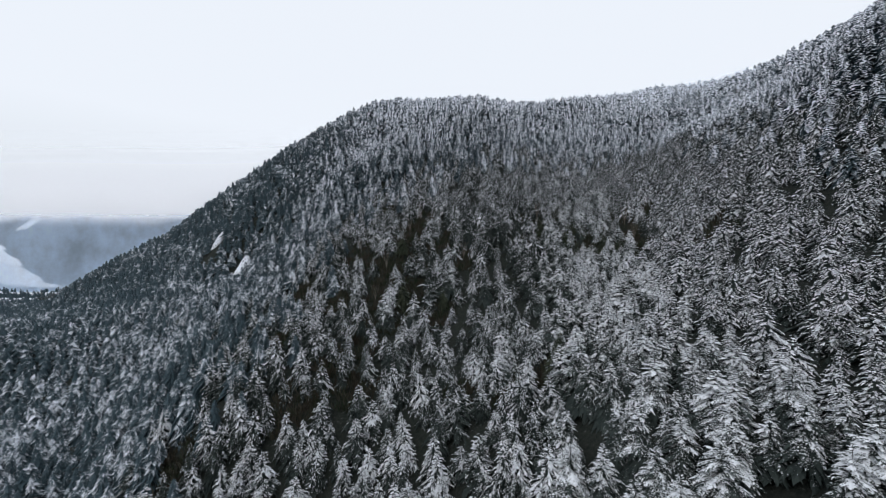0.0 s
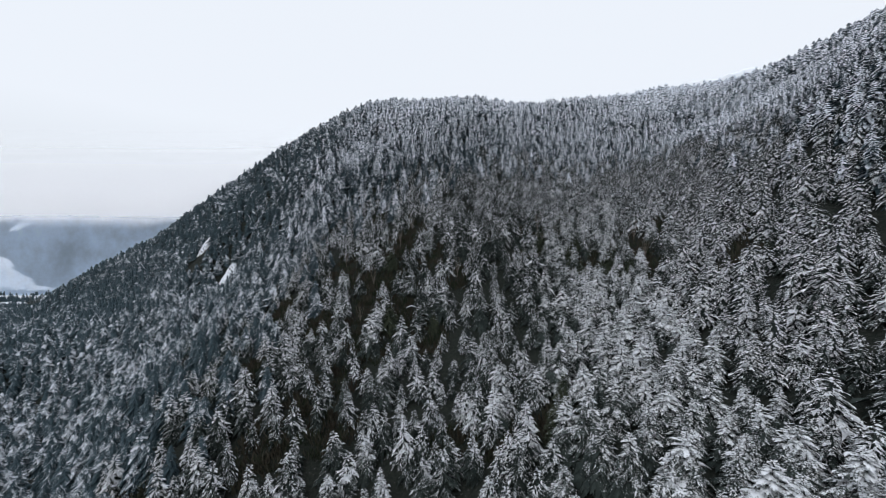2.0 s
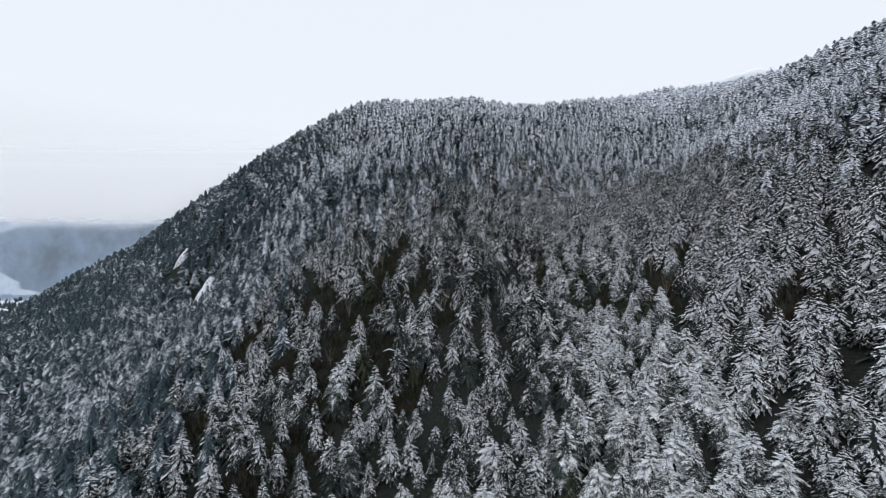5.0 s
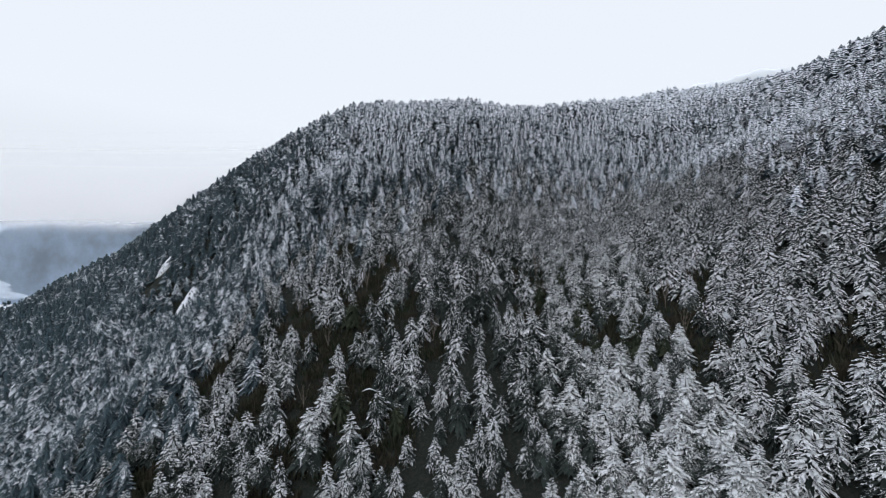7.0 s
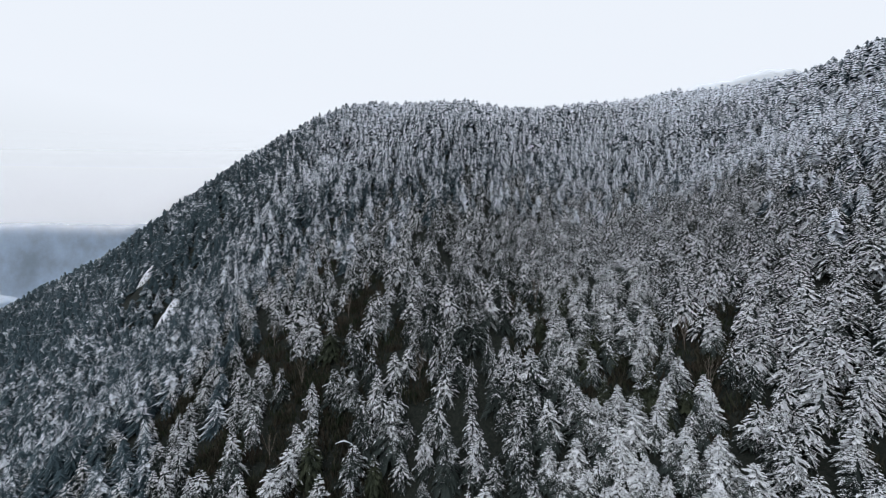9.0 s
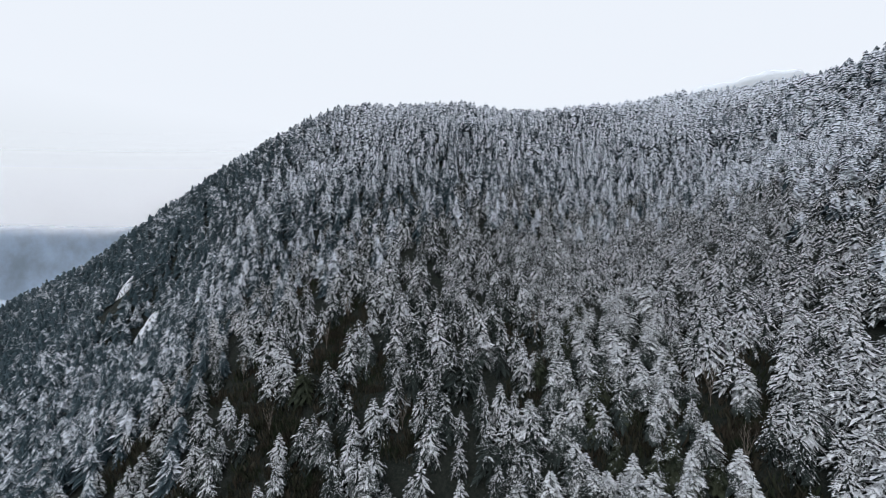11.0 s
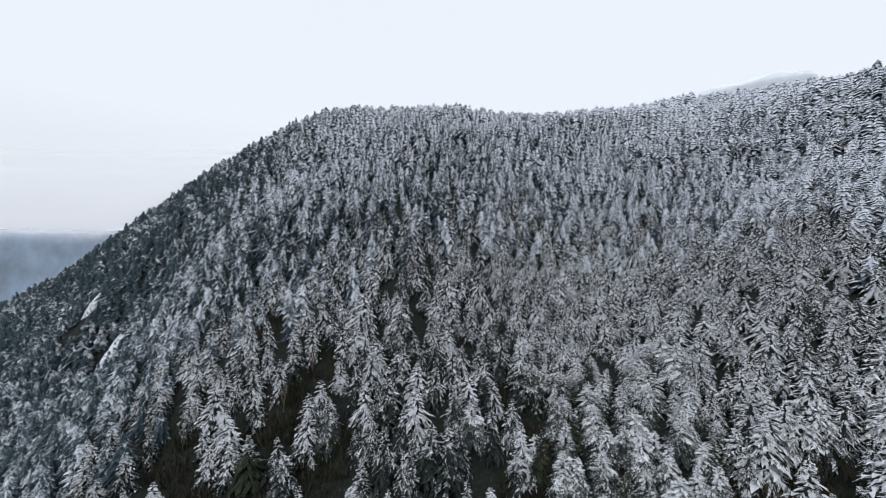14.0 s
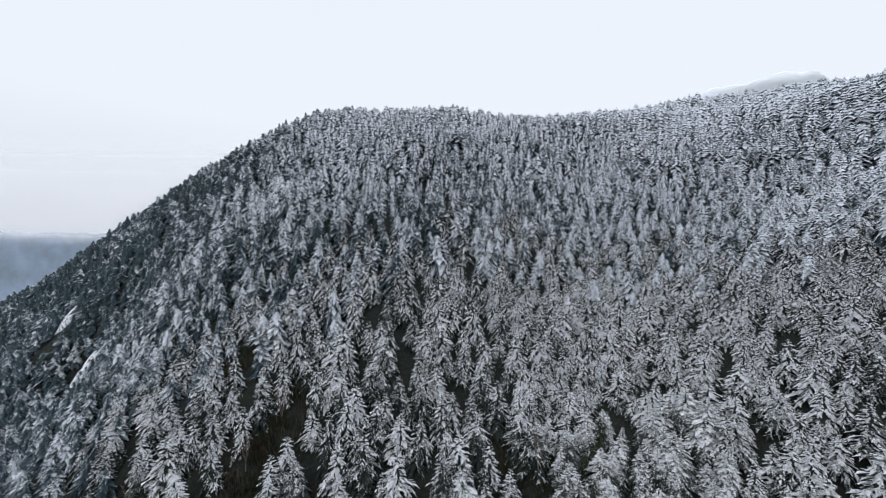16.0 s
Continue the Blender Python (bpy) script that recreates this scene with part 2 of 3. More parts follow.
def sheet(xs, ys, height):
    """Vertices and triangles of a height field."""
    gx, gy = np.meshgrid(xs, ys)
    v = np.stack([gx, gy, height(gx, gy)], -1).reshape(-1, 3)
    w = len(xs)
    a = (np.arange(len(ys) - 1)[:, None] * w + np.arange(w - 1)[None, :]).ravel()
    return v, np.concatenate([np.stack([a, a + 1, a + w + 1], -1), np.stack([a, a + w + 1, a + w], -1)])


def spread(centre, near, far, n):
    """Even near the centre, ever wider towards far."""
    s = np.linspace(-1, 1, n)
    k = 3.6
    return centre + np.sinh(k * s) / np.sinh(k) * (far - near) + near * s


gv, gt = sheet(spread(-36, 450, 4600, 210), spread(414, 380, 4600, 210), ground_height)
tagged(link_mesh("ground", gv, gt, GROUND, True), "dark forest floor with sifted snow on a steep mountainside", "ground", kind="structure")

# ---------------------------------------------------------------- conifers
rng = np.random.default_rng(7)


class Build:
    """Collects vertices and triangles."""

    def __init__(self):
        self.v, self.t, self.n = [], [], 0

    def add(self, v, t):
        v = np.asarray(v, float)
        self.v.append(v)
        self.t.append(np.asarray(t, int) + self.n)
        self.n += len(v)

    def arrays(self):
        return np.concatenate(self.v), np.concatenate(self.t)


def fir(seed, whorls, per, twigs, slim=0.26, sides=7, fine=True):
    """A conifer of height 1 as arrays, crown and core with the snow that each point can hold: tiers of drooping boughs, each a roof-shaped blade with side twigs
    along its edges, round a dark core. fine: whether a blade has ribs or is a plain fold; slim: the crown's radius over the height; twigs: pairs of side twigs on a bough."""
    r = np.random.default_rng(seed)
    base, power, lop = r.uniform(0.04, 0.10), r.uniform(0.64, 0.90), r.uniform(0, 6.28)
    verts, tris, load = [], [], []
    down = np.array([0, 0, -1.0])
    for k in range(whorls):
        u = (k + 0.3) / whorls
        count = max(4, round(per * (1 - 0.5 * u)))
        turn, full = r.uniform(0, 6.28), r.uniform(0.80, 1.15)
        for j in range(count):
            z = base + (1 - base) * u * 0.985 + r.uniform(-0.8, 0.8) / whorls * (1 - u ** 3)
            uu = min(1.0, max(0.0, (z - base) / (1 - base)))
            az = turn + 6.283 * (j + r.uniform(-0.42, 0.42)) / count
            length = slim * (max(0.008, 1 - uu) ** power) * full * r.uniform(0.66, 1.18) * (1 + 0.12 * math.cos(az - lop)) + 0.014
            rise, droop = r.uniform(0.02, 0.30) + 0.5 * uu ** 2, r.uniform(0.38, 0.85) * (1.30 - 0.75 * uu) * (1.15 if fine else 1.4)
            out = np.array([math.cos(az), math.sin(az), 0])
            side = np.array([-out[1], out[0], 0])
            root = np.array([0, 0, z + 0.10 * length])
            wave = r.uniform(-0.14, 0.14)

            def spine(q):
                return root + out * (length * q) + side * (wave * length * q * q) - down * (length * (rise * q - droop * q * q))

            wide = min(0.27 * length, max(0.18 * length, 2.0 * length / count)) * r.uniform(0.6, 1.15)
            c = len(verts)
            a, b = r.uniform(0.34, 0.46), r.uniform(0.64, 0.78)
            verts.append(spine(0.06))
            load.append(0.0)
            for q, w in ((a, 0.62), (b, 0.80)) if fine else ():
                m, w = spine(q), wide * w
                verts += [m, m + side * w * r.uniform(0.75, 1.2) + down * w * 0.42, m - side * w * r.uniform(0.75, 1.2) + down * w * 0.42]
                load += [0.45 + 0.55 * q, 0.30 * q + 0.06, 0.30 * q + 0.06]
            if not fine:
                m, w = spine(b), (0.55 if twigs > 1 else 0.85) * wide
                verts += [m + side * w * r.uniform(0.6, 1.2) + down * w * 0.6, m - side * w * r.uniform(0.6, 1.2) + down * w * 0.6]
                load += [0.5, 0.5]
            verts.append(spine(1.0) + down * 0.08 * length)
            load.append(0.9)
            e = len(verts) - 4
            if fine:
                tris += [(c, c + 1, c + 2), (c, c + 3, c + 1), (c + 1, c + 4, c + 5), (c + 1, c + 5, c + 2), (c + 1, c + 3, c + 6), (c + 1, c + 6, c + 4), (e, e + 3, e + 1), (e, e + 2, e + 3)]
            else:
                tris += [(c, c + 3, c + 1), (c, c + 2, c + 3)]
            for i in range(twigs):
                for way in (-1, 1):
                    q = 0.28 + 0.62 * (i + r.uniform(0.1, 0.9)) / twigs
                    p = spine(q) + (side * (way * wide * 0.30) + down * wide * 0.10) * (1 if fine else 0.2)
                    lean = r.uniform(0.5, 1.2)
                    d = side * way + out * lean + down * (r.uniform(0.25, 0.9) + 0.5 * (2 * droop * q - rise))
                    d /= np.linalg.norm(d)
                    reach = wide * (1.45 - 0.5 * q) * r.uniform(0.7, 1.25) * (1 if fine else 1.25)
                    span = out * ((0.14 if fine else 0.17) * length / twigs ** 0.5 * r.uniform(0.7, 1.2)) + down * (0.10 * length * q / twigs ** 0.5)
                    c = len(verts)
                    verts += [p - span, p + span, p + d * reach]
                    load += [0.55 * q + 0.1, 0.55 * q + 0.2, 0.30 + 0.3 * q]
                    tris += [(c, c + 1, c + 2) if way > 0 else (c, c + 2, c + 1)]
    # the leader, and the dense twigs inside the crown
    top = len(verts)
    verts += [(0.006, 0, 0.95), (-0.003, 0.005, 0.95), (-0.003, -0.005, 0.95), (0, 0, 1.02)]
    load += [0.2, 0.2, 0.2, 0.4]
    tris += [(top, top + 1, top + 3), (top + 1, top + 2, top + 3), (top + 2, top, top + 3)]
    ring = np.linspace(0, 6.283, sides + 1)[:-1]
    levels = [(base + 0.02, 0.46 * slim), (0.38, 0.28 * slim), (0.62, 0.12 * slim)] if sides > 5 else [(base + 0.05, 0.36 * slim)]
    c = len(verts)
    verts += [(rad * math.cos(a + lv) * r.uniform(0.75, 1.2), rad * math.sin(a + lv) * r.uniform(0.75, 1.2), z + r.uniform(-0.02, 0.02)) for lv, (z, rad) in enumerate(levels) for a in ring]
    verts.append((0, 0, 0.8))
    for lv in range(len(levels) - 1):
        for i in range(sides):
            p, q = c + lv * sides + i, c + lv * sides + (i + 1) % sides
            tris += [(p, q, q + sides), (p, q + sides, p + sides)]
    high = c + (len(levels) - 1) * sides
    tris += [(high + i, high + (i + 1) % sides, len(verts) - 1) for i in range(sides)]
    load += [-0.6] * (len(verts) - c)
    verts = np.array(verts, float)
    return verts, np.array(tris), np.zeros(len(tris), int), np.array(load) + 1.15 * (verts[:, 2] - 0.5)  # sheltered low boughs hold less; also puts the shade between crowns into colour


def skirt_fir(seed, tiers, points, slim):
    """A far conifer of height 1: tiers of drooping boughs as ragged skirts, one over the other."""
    r = np.random.default_rng(seed)
    b, load = Build(), []
    base, power, lop = r.uniform(0.04, 0.10), r.uniform(0.70, 0.95), r.uniform(0, 6.28)
    for k in range(tiers):
        u = k / tiers
        z = base + (1 - base) * u
        n = max(3, round(points * (1 - 0.4 * u)))
        wide = slim * (1 - 0.94 * u) ** power * r.uniform(0.88, 1.12) + 0.012
        a = r.uniform(0, 6.28) + np.arange(2 * n) * np.pi / n + r.uniform(-0.2, 0.2, 2 * n)
        tip = np.arange(2 * n) % 2 == 0
        rad = wide * np.where(tip, r.uniform(0.75, 1.1, 2 * n), r.uniform(0.42, 0.66, 2 * n)) * (1 + 0.15 * np.cos(a - lop))
        drop = z - np.where(tip, 0.75 - 0.5 * u, 0.06 - 0.1 * u) * wide * r.uniform(0.45, 1.35, 2 * n)
        rim = np.stack([rad * np.cos(a), rad * np.sin(a), drop], -1)
        top = (1 - base) / tiers
        for i in range(0, 2 * n, 2):  # each bough by itself
            lift = np.array([0, 0, top * r.uniform(-0.55, 0.55) * (1 - u)])
            apex = (r.uniform(-0.01, 0.01), r.uniform(-0.01, 0.01), min(1.0, z + lift[2] + top * r.uniform(0.9, 1.3)))
            b.add([apex, rim[i - 1] + lift, rim[i] + lift, rim[i + 1] + lift], [(0, 1, 2), (0, 2, 3)])
            load += [-0.1, 0.02, 0.75, 0.02]
    v, t = b.arrays()
    # snow thins downward here too, painting in the shade low between the trees
    return v, t, np.zeros(len(t), int), np.array(load) + 1.15 * (v[:, 2] - 0.5)


def trunk_arrays(sides=6):
    """A tapered trunk of height 1, its foot sunk into the slope."""
    a = np.linspace(0, 2 * np.pi, sides, endpoint=False)
    rings = [(-0.06, 0.017), (0.02, 0.0135), (0.3, 0.010), (0.65, 0.006), (0.96, 0.0015)]
    v = np.concatenate([np.stack([rad * np.cos(a), rad * np.sin(a), np.full(sides, z)], -1) for z, rad in rings])
    t = []
    for k in range(len(rings) - 1):
        for i in range(sides):
            p, q = k * sides + i, k * sides + (i + 1) % sides
            t += [(p, q, q + sides), (p, q + sides, p + sides)]
    return v, np.array(t)


# openings in the stand, grown over with dark brush: x, y, radius
GAPS = (
    (-37, 219, 9), (-24, 216, 8), (-41, 201, 8), (-17, 301, 10), (100, 222, 11), (120, 175, 9), (10, 158, 7), (-64, 172, 9), (-88, 217, 9), (-108, 164, 9),
    (-60, 242, 8), (-40, 238, 11), (-55, 191, 7), (-39, 176, 8), (-24, 266, 9), (-4, 271, 8), (44, 146, 8), (23, 150, 6), (-15, 231, 9), (64, 272, 10),
    (78, 226, 9), (-20, 247, 8), (-24, 290, 10), (99, 205, 9), (-37, 261, 9), (13, 251, 8), (-3, 215, 7), (-96, 271, 7), (-46, 338, 9), (-60, 289, 9),
    (-47, 274, 8), (115, 232, 8), (60, 252, 8),
)
# firs that stand out by themselves: x, y, height of the tip
LONE = (
    (5, 229, 175), (-23, 227, 169), (-16, 212, 162), (-31, 214, 162), (-36, 184, 137), (-20, 184, 148), (22, 158, 142), (-22, 158, 126), (79, 142, 167), (88, 139, 176),
    (72, 110, 162), (43, 126, 158), (-13, 248, 178), (0, 220, 157), (-50, 229, 167), (54, 236, 187), (72, 238, 187), (74, 220, 189), (59, 203, 178), (88, 169, 180),
    (108, 175, 193), (81, 202, 180), (86, 223, 194), (23, 216, 176), (-54, 252, 184), (-27, 270, 193), (108, 218, 211), (67, 252, 207), (83, 239, 200),
    (99, 239, 207), (-4, 277, 202), (43, 268, 200),
)
CRAGS = ((-249, 493, 8.0, 10.0, 5.6), (-303, 540, 6.5, 9.0, 4.0))

# where the trees stand: a jittered lattice over the hillside
SPACE = 8.6
sites = []
row, yy = 0, -70.0
while yy < 960:
    left = min(-150, max(-1080 if yy > 540 else -820, -1.14 * yy - 20))
    right = max(150, min(600 if yy < 520 else 780, 1.14 * yy + 20)) if yy < 700 else -250
    xs = np.arange(left, right, SPACE) + (SPACE / 2 if row % 2 else 0)
    sites.append(np.stack([xs + rng.uniform(-3.4, 3.4, len(xs)), yy + rng.uniform(-3.4, 3.4, len(xs))], -1))
    yy += SPACE * (0.87 if yy < 60 else 0.78 if yy < 430 else 0.74)  # closest on the near slope
    row += 1
# younger, closer trees on the flank that rises to the east
ex, ey = np.meshgrid(np.arange(62, 330, 8.6), np.arange(48, 420, 7.8))
seen = ex < 0.95 * ey + 40
sites.append(np.stack([ex[seen], ey[seen]], -1) + rng.uniform(-3.2, 3.2, (seen.sum(), 2)))
more = np.random.default_rng(77)
ex, ey = np.meshgrid(np.arange(66, 230, 9.5), np.arange(195, 340, 9.0))
young = np.stack([ex.ravel(), ey.ravel()], -1) + more.uniform(-3.5, 3.5, (ex.size, 2))
sites = np.concatenate(sites)
fall = ground_height(sites[:, 0], sites[:, 1] + 8) - ground_height(sites[:, 0], sites[:, 1] - 8)
keep = rng.random(len(sites)) > np.where((fall < -5) & (sites[:, 1] > 500), 0.85, 0.03)  # thinner woods on the lee of the ridge
for gx, gy, gr in GAPS:
    keep &= np.hypot((sites[:, 0] - gx) / gr, (sites[:, 1] - gy + 5) / (1.3 * gr)) > (0.76 if gx < 30 else 0.5)
    young = young[np.hypot((young[:, 0] - gx) / gr, (young[:, 1] - gy + 5) / (1.3 * gr)) > 1]
for lx, ly, _ in LONE:
    keep &= np.hypot(sites[:, 0] - lx, sites[:, 1] - ly) > 5.5
for cx, cy, cw, ch, clear in CRAGS:
    keep &= np.hypot((sites[:, 0] - cx - 0.7 * clear) / (cw + clear), (sites[:, 1] - cy + 10 + clear) / (ch + 7 + clear)) > 1
sites = np.concatenate([sites[keep], young])
zs = ground_height(sites[:, 0], sites[:, 1])
tall = 14.6 * (1 + 0.12 * np.sin(sites[:, 0] * 0.028 + 2 * np.sin(sites[:, 1] * 0.025))) * (0.58 + 0.72 * rng.beta(2.2, 2.2, len(sites)))
tall *= 1 + 0.06 * step(sites[:, 1], 480, 620)  # an older stand along the crest
tall *= 1 + 0.28 * step(sites[:, 0], 170, 270) * step(sites[:, 1], 260, 350)  # taller along the eastern skyline
tall *= 1 - 0.25 * step(sites[:, 0], 50, 80) * (1 - step(sites[:, 1], 380, 450))
lone = np.array(LONE, float)
lone_z = ground_height(lone[:, 0], lone[:, 1])
sites = np.concatenate([lone[:, :2], sites])
tall = np.concatenate([np.clip(lone[:, 2] - lone_z, 13, 20) * np.where(lone[:, 0] > 56, 0.72, 1.0), tall])
zs = np.concatenate([lone_z, zs])
turns = rng.uniform(0, 6.283, len(sites))
fat = rng.uniform(0.90, 1.36, len(sites)) * np.clip(15.5 / tall, 0.6, 1.4) ** 0.45

# the 300 trees of the nearest stretch, along the line x = 0.2 y + 32, the lone ones among them
line_off = np.hypot(sites[:, 0] - 0.2 * sites[:, 1] - 32, np.maximum(0, np.abs(sites[:, 1] - 160) - 112) * 4)
line_off[: len(LONE)] = 0
near = np.zeros(len(sites), bool)
near[np.argsort(line_off, kind="stable")[:300]] = True
# how near the flight passes to a tree; the foot of the slope lies out of its sight
away = np.full(len(sites), 9999.0)
for q in np.linspace(0, 1, 9):
    dx, dy, dz = sites[:, 0] - 35 * q, sites[:, 1] - 164 * q, zs + tall - START - 83 * q
    away = np.where((np.abs(dx) < 1.2 * dy) & (dz > -0.68 * dy), np.minimum(away, np.sqrt(dx ** 2 + dy ** 2 + dz ** 2)), away)

FIRS = []
TRUNK = trunk_arrays()
for k in range(9):
    v, t, _, load = fir(100 + k, 26 + k % 3, 9, 3, 0.285 + 0.024 * (k % 4))
    holder = tagged(new("fir_tree"), "tall dark green fir almost bare of snow beside an opening" if k == 8 else "tall snow-dusted fir with drooping boughs in dense mountain forest", "tree", "firs of the near slope")
    for pname, arr, mat in (("trunk", TRUNK, BARK), ("crown", (v, t), DARK_NEEDLES if k == 8 else NEEDLES)):
        ob = link_mesh(pname, arr[0], arr[1], mat, load=load if pname == "crown" else None)
        ob.parent = holder
    FIRS.append(holder)
gaps = np.array(GAPS, float)
by_gap = (np.hypot(sites[:, :1] - gaps[:, 0], sites[:, 1:] - gaps[:, 1]) < gaps[:, 2] * 1.9).any(1)
first = set()
for n, i in enumerate(np.flatnonzero(near)):
    k = 8 if by_gap[i] and n % 4 == 1 else n % 8
    m = pose(sites[i, 0], sites[i, 1], zs[i] - 0.3, rng.uniform(-2, 2), rng.uniform(-2, 2), math.degrees(turns[i]))
    m = m @ Matrix.Diagonal((tall[i] * fat[i], tall[i] * fat[i], tall[i], 1))
    if k not in first:
        FIRS[k].matrix_basis = m
        first.add(k)
    else:
        copy_thing(FIRS[k], m).matrix_basis = m


def forest(name, at, high, wide, foot, templates, label, mat=NEEDLES, category="forest", frost=0.0):
    """Many trees as one mesh: plan, heights, spreads and ground heights. frost: how much more snow they hold."""
    vs, ts, ins, loads, base = [], [], [], [], 0
    pick = rng.integers(0, len(templates), len(at))
    spin = rng.uniform(0, 6.283, len(at))
    for k, (tv, tt, inner, load) in enumerate(templates):
        i = np.flatnonzero(pick == k)
        if not len(i):
            continue
        c, s = np.cos(spin[i])[:, None], np.sin(spin[i])[:, None]
        w = (high[i] * wide[i])[:, None]
        x = (tv[None, :, 0] * c - tv[None, :, 1] * s) * w + at[i, 0][:, None]
        y = (tv[None, :, 0] * s + tv[None, :, 1] * c) * w + at[i, 1][:, None]
        z = tv[None, :, 2] * high[i][:, None] + foot[i][:, None] - 0.3
        vs.append(np.stack([x, y, z], -1).reshape(-1, 3))
        ts.append((tt[None] + (np.arange(len(i)) * len(tv))[:, None, None]).reshape(-1, 3) + base)
        ins.append(np.tile(inner, len(i)))
        loads.append((load[None] + rng.uniform(-0.5, 0.5, (len(i), 1)) + frost).ravel())  # some trees have shed more than others
        base += len(i) * len(tv)
    ob = link_mesh(name, np.concatenate(vs), np.concatenate(ts), mat, False, np.concatenate(ins), BARK, np.concatenate(loads))
    return tagged(ob, label, category, kind="stuff")


reach = np.where(away > 9000, 262 + 0.4 * np.abs(sites[:, 1]), away) * rng.uniform(0.82, 1.20, len(sites))  # one stand passes into the next
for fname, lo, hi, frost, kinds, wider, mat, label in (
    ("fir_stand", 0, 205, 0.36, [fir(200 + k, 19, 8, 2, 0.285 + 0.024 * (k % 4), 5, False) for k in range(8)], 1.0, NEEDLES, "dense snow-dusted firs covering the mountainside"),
    ("upper_fir_stand", 205, 330, 0.04, [skirt_fir(300 + k, 14, 9, 0.30 + 0.02 * (k % 4)) for k in range(10)], 1.15, HAZED, "dense snow-dusted firs covering the upper slope"),
    ("distant_fir_stand", 330, 470, 0.03, [skirt_fir(400 + k, 10, 7, 0.30 + 0.02 * (k % 4)) for k in range(8)], 1.3, HAZED, "distant snow-dusted firs high on the slope"),
    ("ridge_fir_stand", 470, 99999, 0.05, [skirt_fir(450 + k, 7, 5, 0.30 + 0.02 * (k % 4)) for k in range(8)], 1.4, HAZED, "distant frosted firs up to the ridge line, haze in their colour"),
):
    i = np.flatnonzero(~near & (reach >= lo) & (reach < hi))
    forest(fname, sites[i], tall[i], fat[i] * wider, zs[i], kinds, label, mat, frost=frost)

# ---------------------------------------------------------------- valley: meadow under snow, woods across it
def meadow_outline(y):
    """The meadow's eastern edge."""
    return np.interp(y, (860, 1031, 1350, 2000), (-950, -1042, -1286, -2220)) - 16 * np.sin(y * 0.031) - 9 * np.sin(y * 0.083)


CLEARINGS = ((-2340, 2290, 55, 90), (-2470, 2250, 30, 50))
fy = np.concatenate([rng.uniform(1000, 2420, 6500), rng.uniform(800, 940, 1800)])
fx = np.concatenate([-fy[:6500] * rng.uniform(0.28, 1.24, 6500), rng.uniform(430, 1050, 1800)])
stay = (fx > meadow_outline(fy) + 12) | (fy > 2010)
for cx, cy, rx, ry in CLEARINGS:
    stay &= np.hypot((fx - cx) / (rx + 8), (fy - cy) / (ry + 8)) > 1
fx, fy = fx[stay], fy[stay]
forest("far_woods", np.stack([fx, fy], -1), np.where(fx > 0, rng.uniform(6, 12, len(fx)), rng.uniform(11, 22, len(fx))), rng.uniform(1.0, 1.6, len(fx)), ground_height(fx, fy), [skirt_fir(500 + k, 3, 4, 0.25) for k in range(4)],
       "frosted woods on the misty slope across the valley, haze in their colour", HAZE_PALE)

my = np.linspace(862, 2010, 70)
ms = np.linspace(0, 1, 40)
mx = meadow_outline(my)[:, None] - ms[None, :] * 1100
mw = np.repeat(my[:, None], 40, 1)
mv = np.stack([mx, mw, ground_height(mx, mw) + 3.0], -1).reshape(-1, 3)
ma = (np.arange(69)[:, None] * 40 + np.arange(39)[None, :]).ravel()
mt = np.concatenate([np.stack([ma, ma + 40, ma + 41], -1), np.stack([ma, ma + 41, ma + 1], -1)])
tagged(link_mesh("snow_field", mv, mt, MEADOW, True), "open meadow under smooth white snow in the valley", "snow field", kind="structure")


def snow_clearing(x, y, rx, ry):
    """A treeless patch of snow that follows the slope."""
    a = np.linspace(0, 2 * np.pi, 28, endpoint=False)
    edge = 1 + 0.16 * np.sin(3 * a + x) + 0.10 * np.sin(7 * a + y)
    v = [(x, y, float(ground_height(x, y)) + 4.0)]
    for q in (0.33, 0.66, 1.0):
        px, py = x + rx * q * edge * np.cos(a), y + ry * q * edge * np.sin(a)
        v += list(zip(px, py, ground_height(px, py) + 4.0))
    t = [(0, 1 + i, 1 + (i + 1) % 28) for i in range(28)]
    for k in (0, 28):
        for i in range(28):
            p, q = 1 + k + i, 1 + k + (i + 1) % 28
            t += [(p, p + 28, q + 28), (p, q + 28, q)]
    return tagged(link_mesh("snow_field", v, t, SNOW_MAT, True), "small snowy clearing in the woods across the valley", "snow field", kind="structure")


for c in CLEARINGS:
    snow_clearing(*c)

# rows of dark trees across the meadow, and its wooded rim
hy = np.concatenate([rng.normal(1090, 24, 360), rng.normal(1235, 30, 340), rng.uniform(900, 1700, 300)])
hx = meadow_outline(hy) - np.concatenate([rng.uniform(-10, 420, 700), rng.uniform(0, 600, 300)])
# haze of the distance put into the hedgerow's bluish needle colour
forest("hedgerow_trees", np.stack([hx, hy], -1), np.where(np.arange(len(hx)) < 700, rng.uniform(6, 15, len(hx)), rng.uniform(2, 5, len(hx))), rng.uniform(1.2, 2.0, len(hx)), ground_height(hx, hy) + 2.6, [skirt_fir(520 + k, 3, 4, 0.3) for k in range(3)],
       "dark hedgerow trees standing in the snowy meadow", HAZED, frost=-0.5)

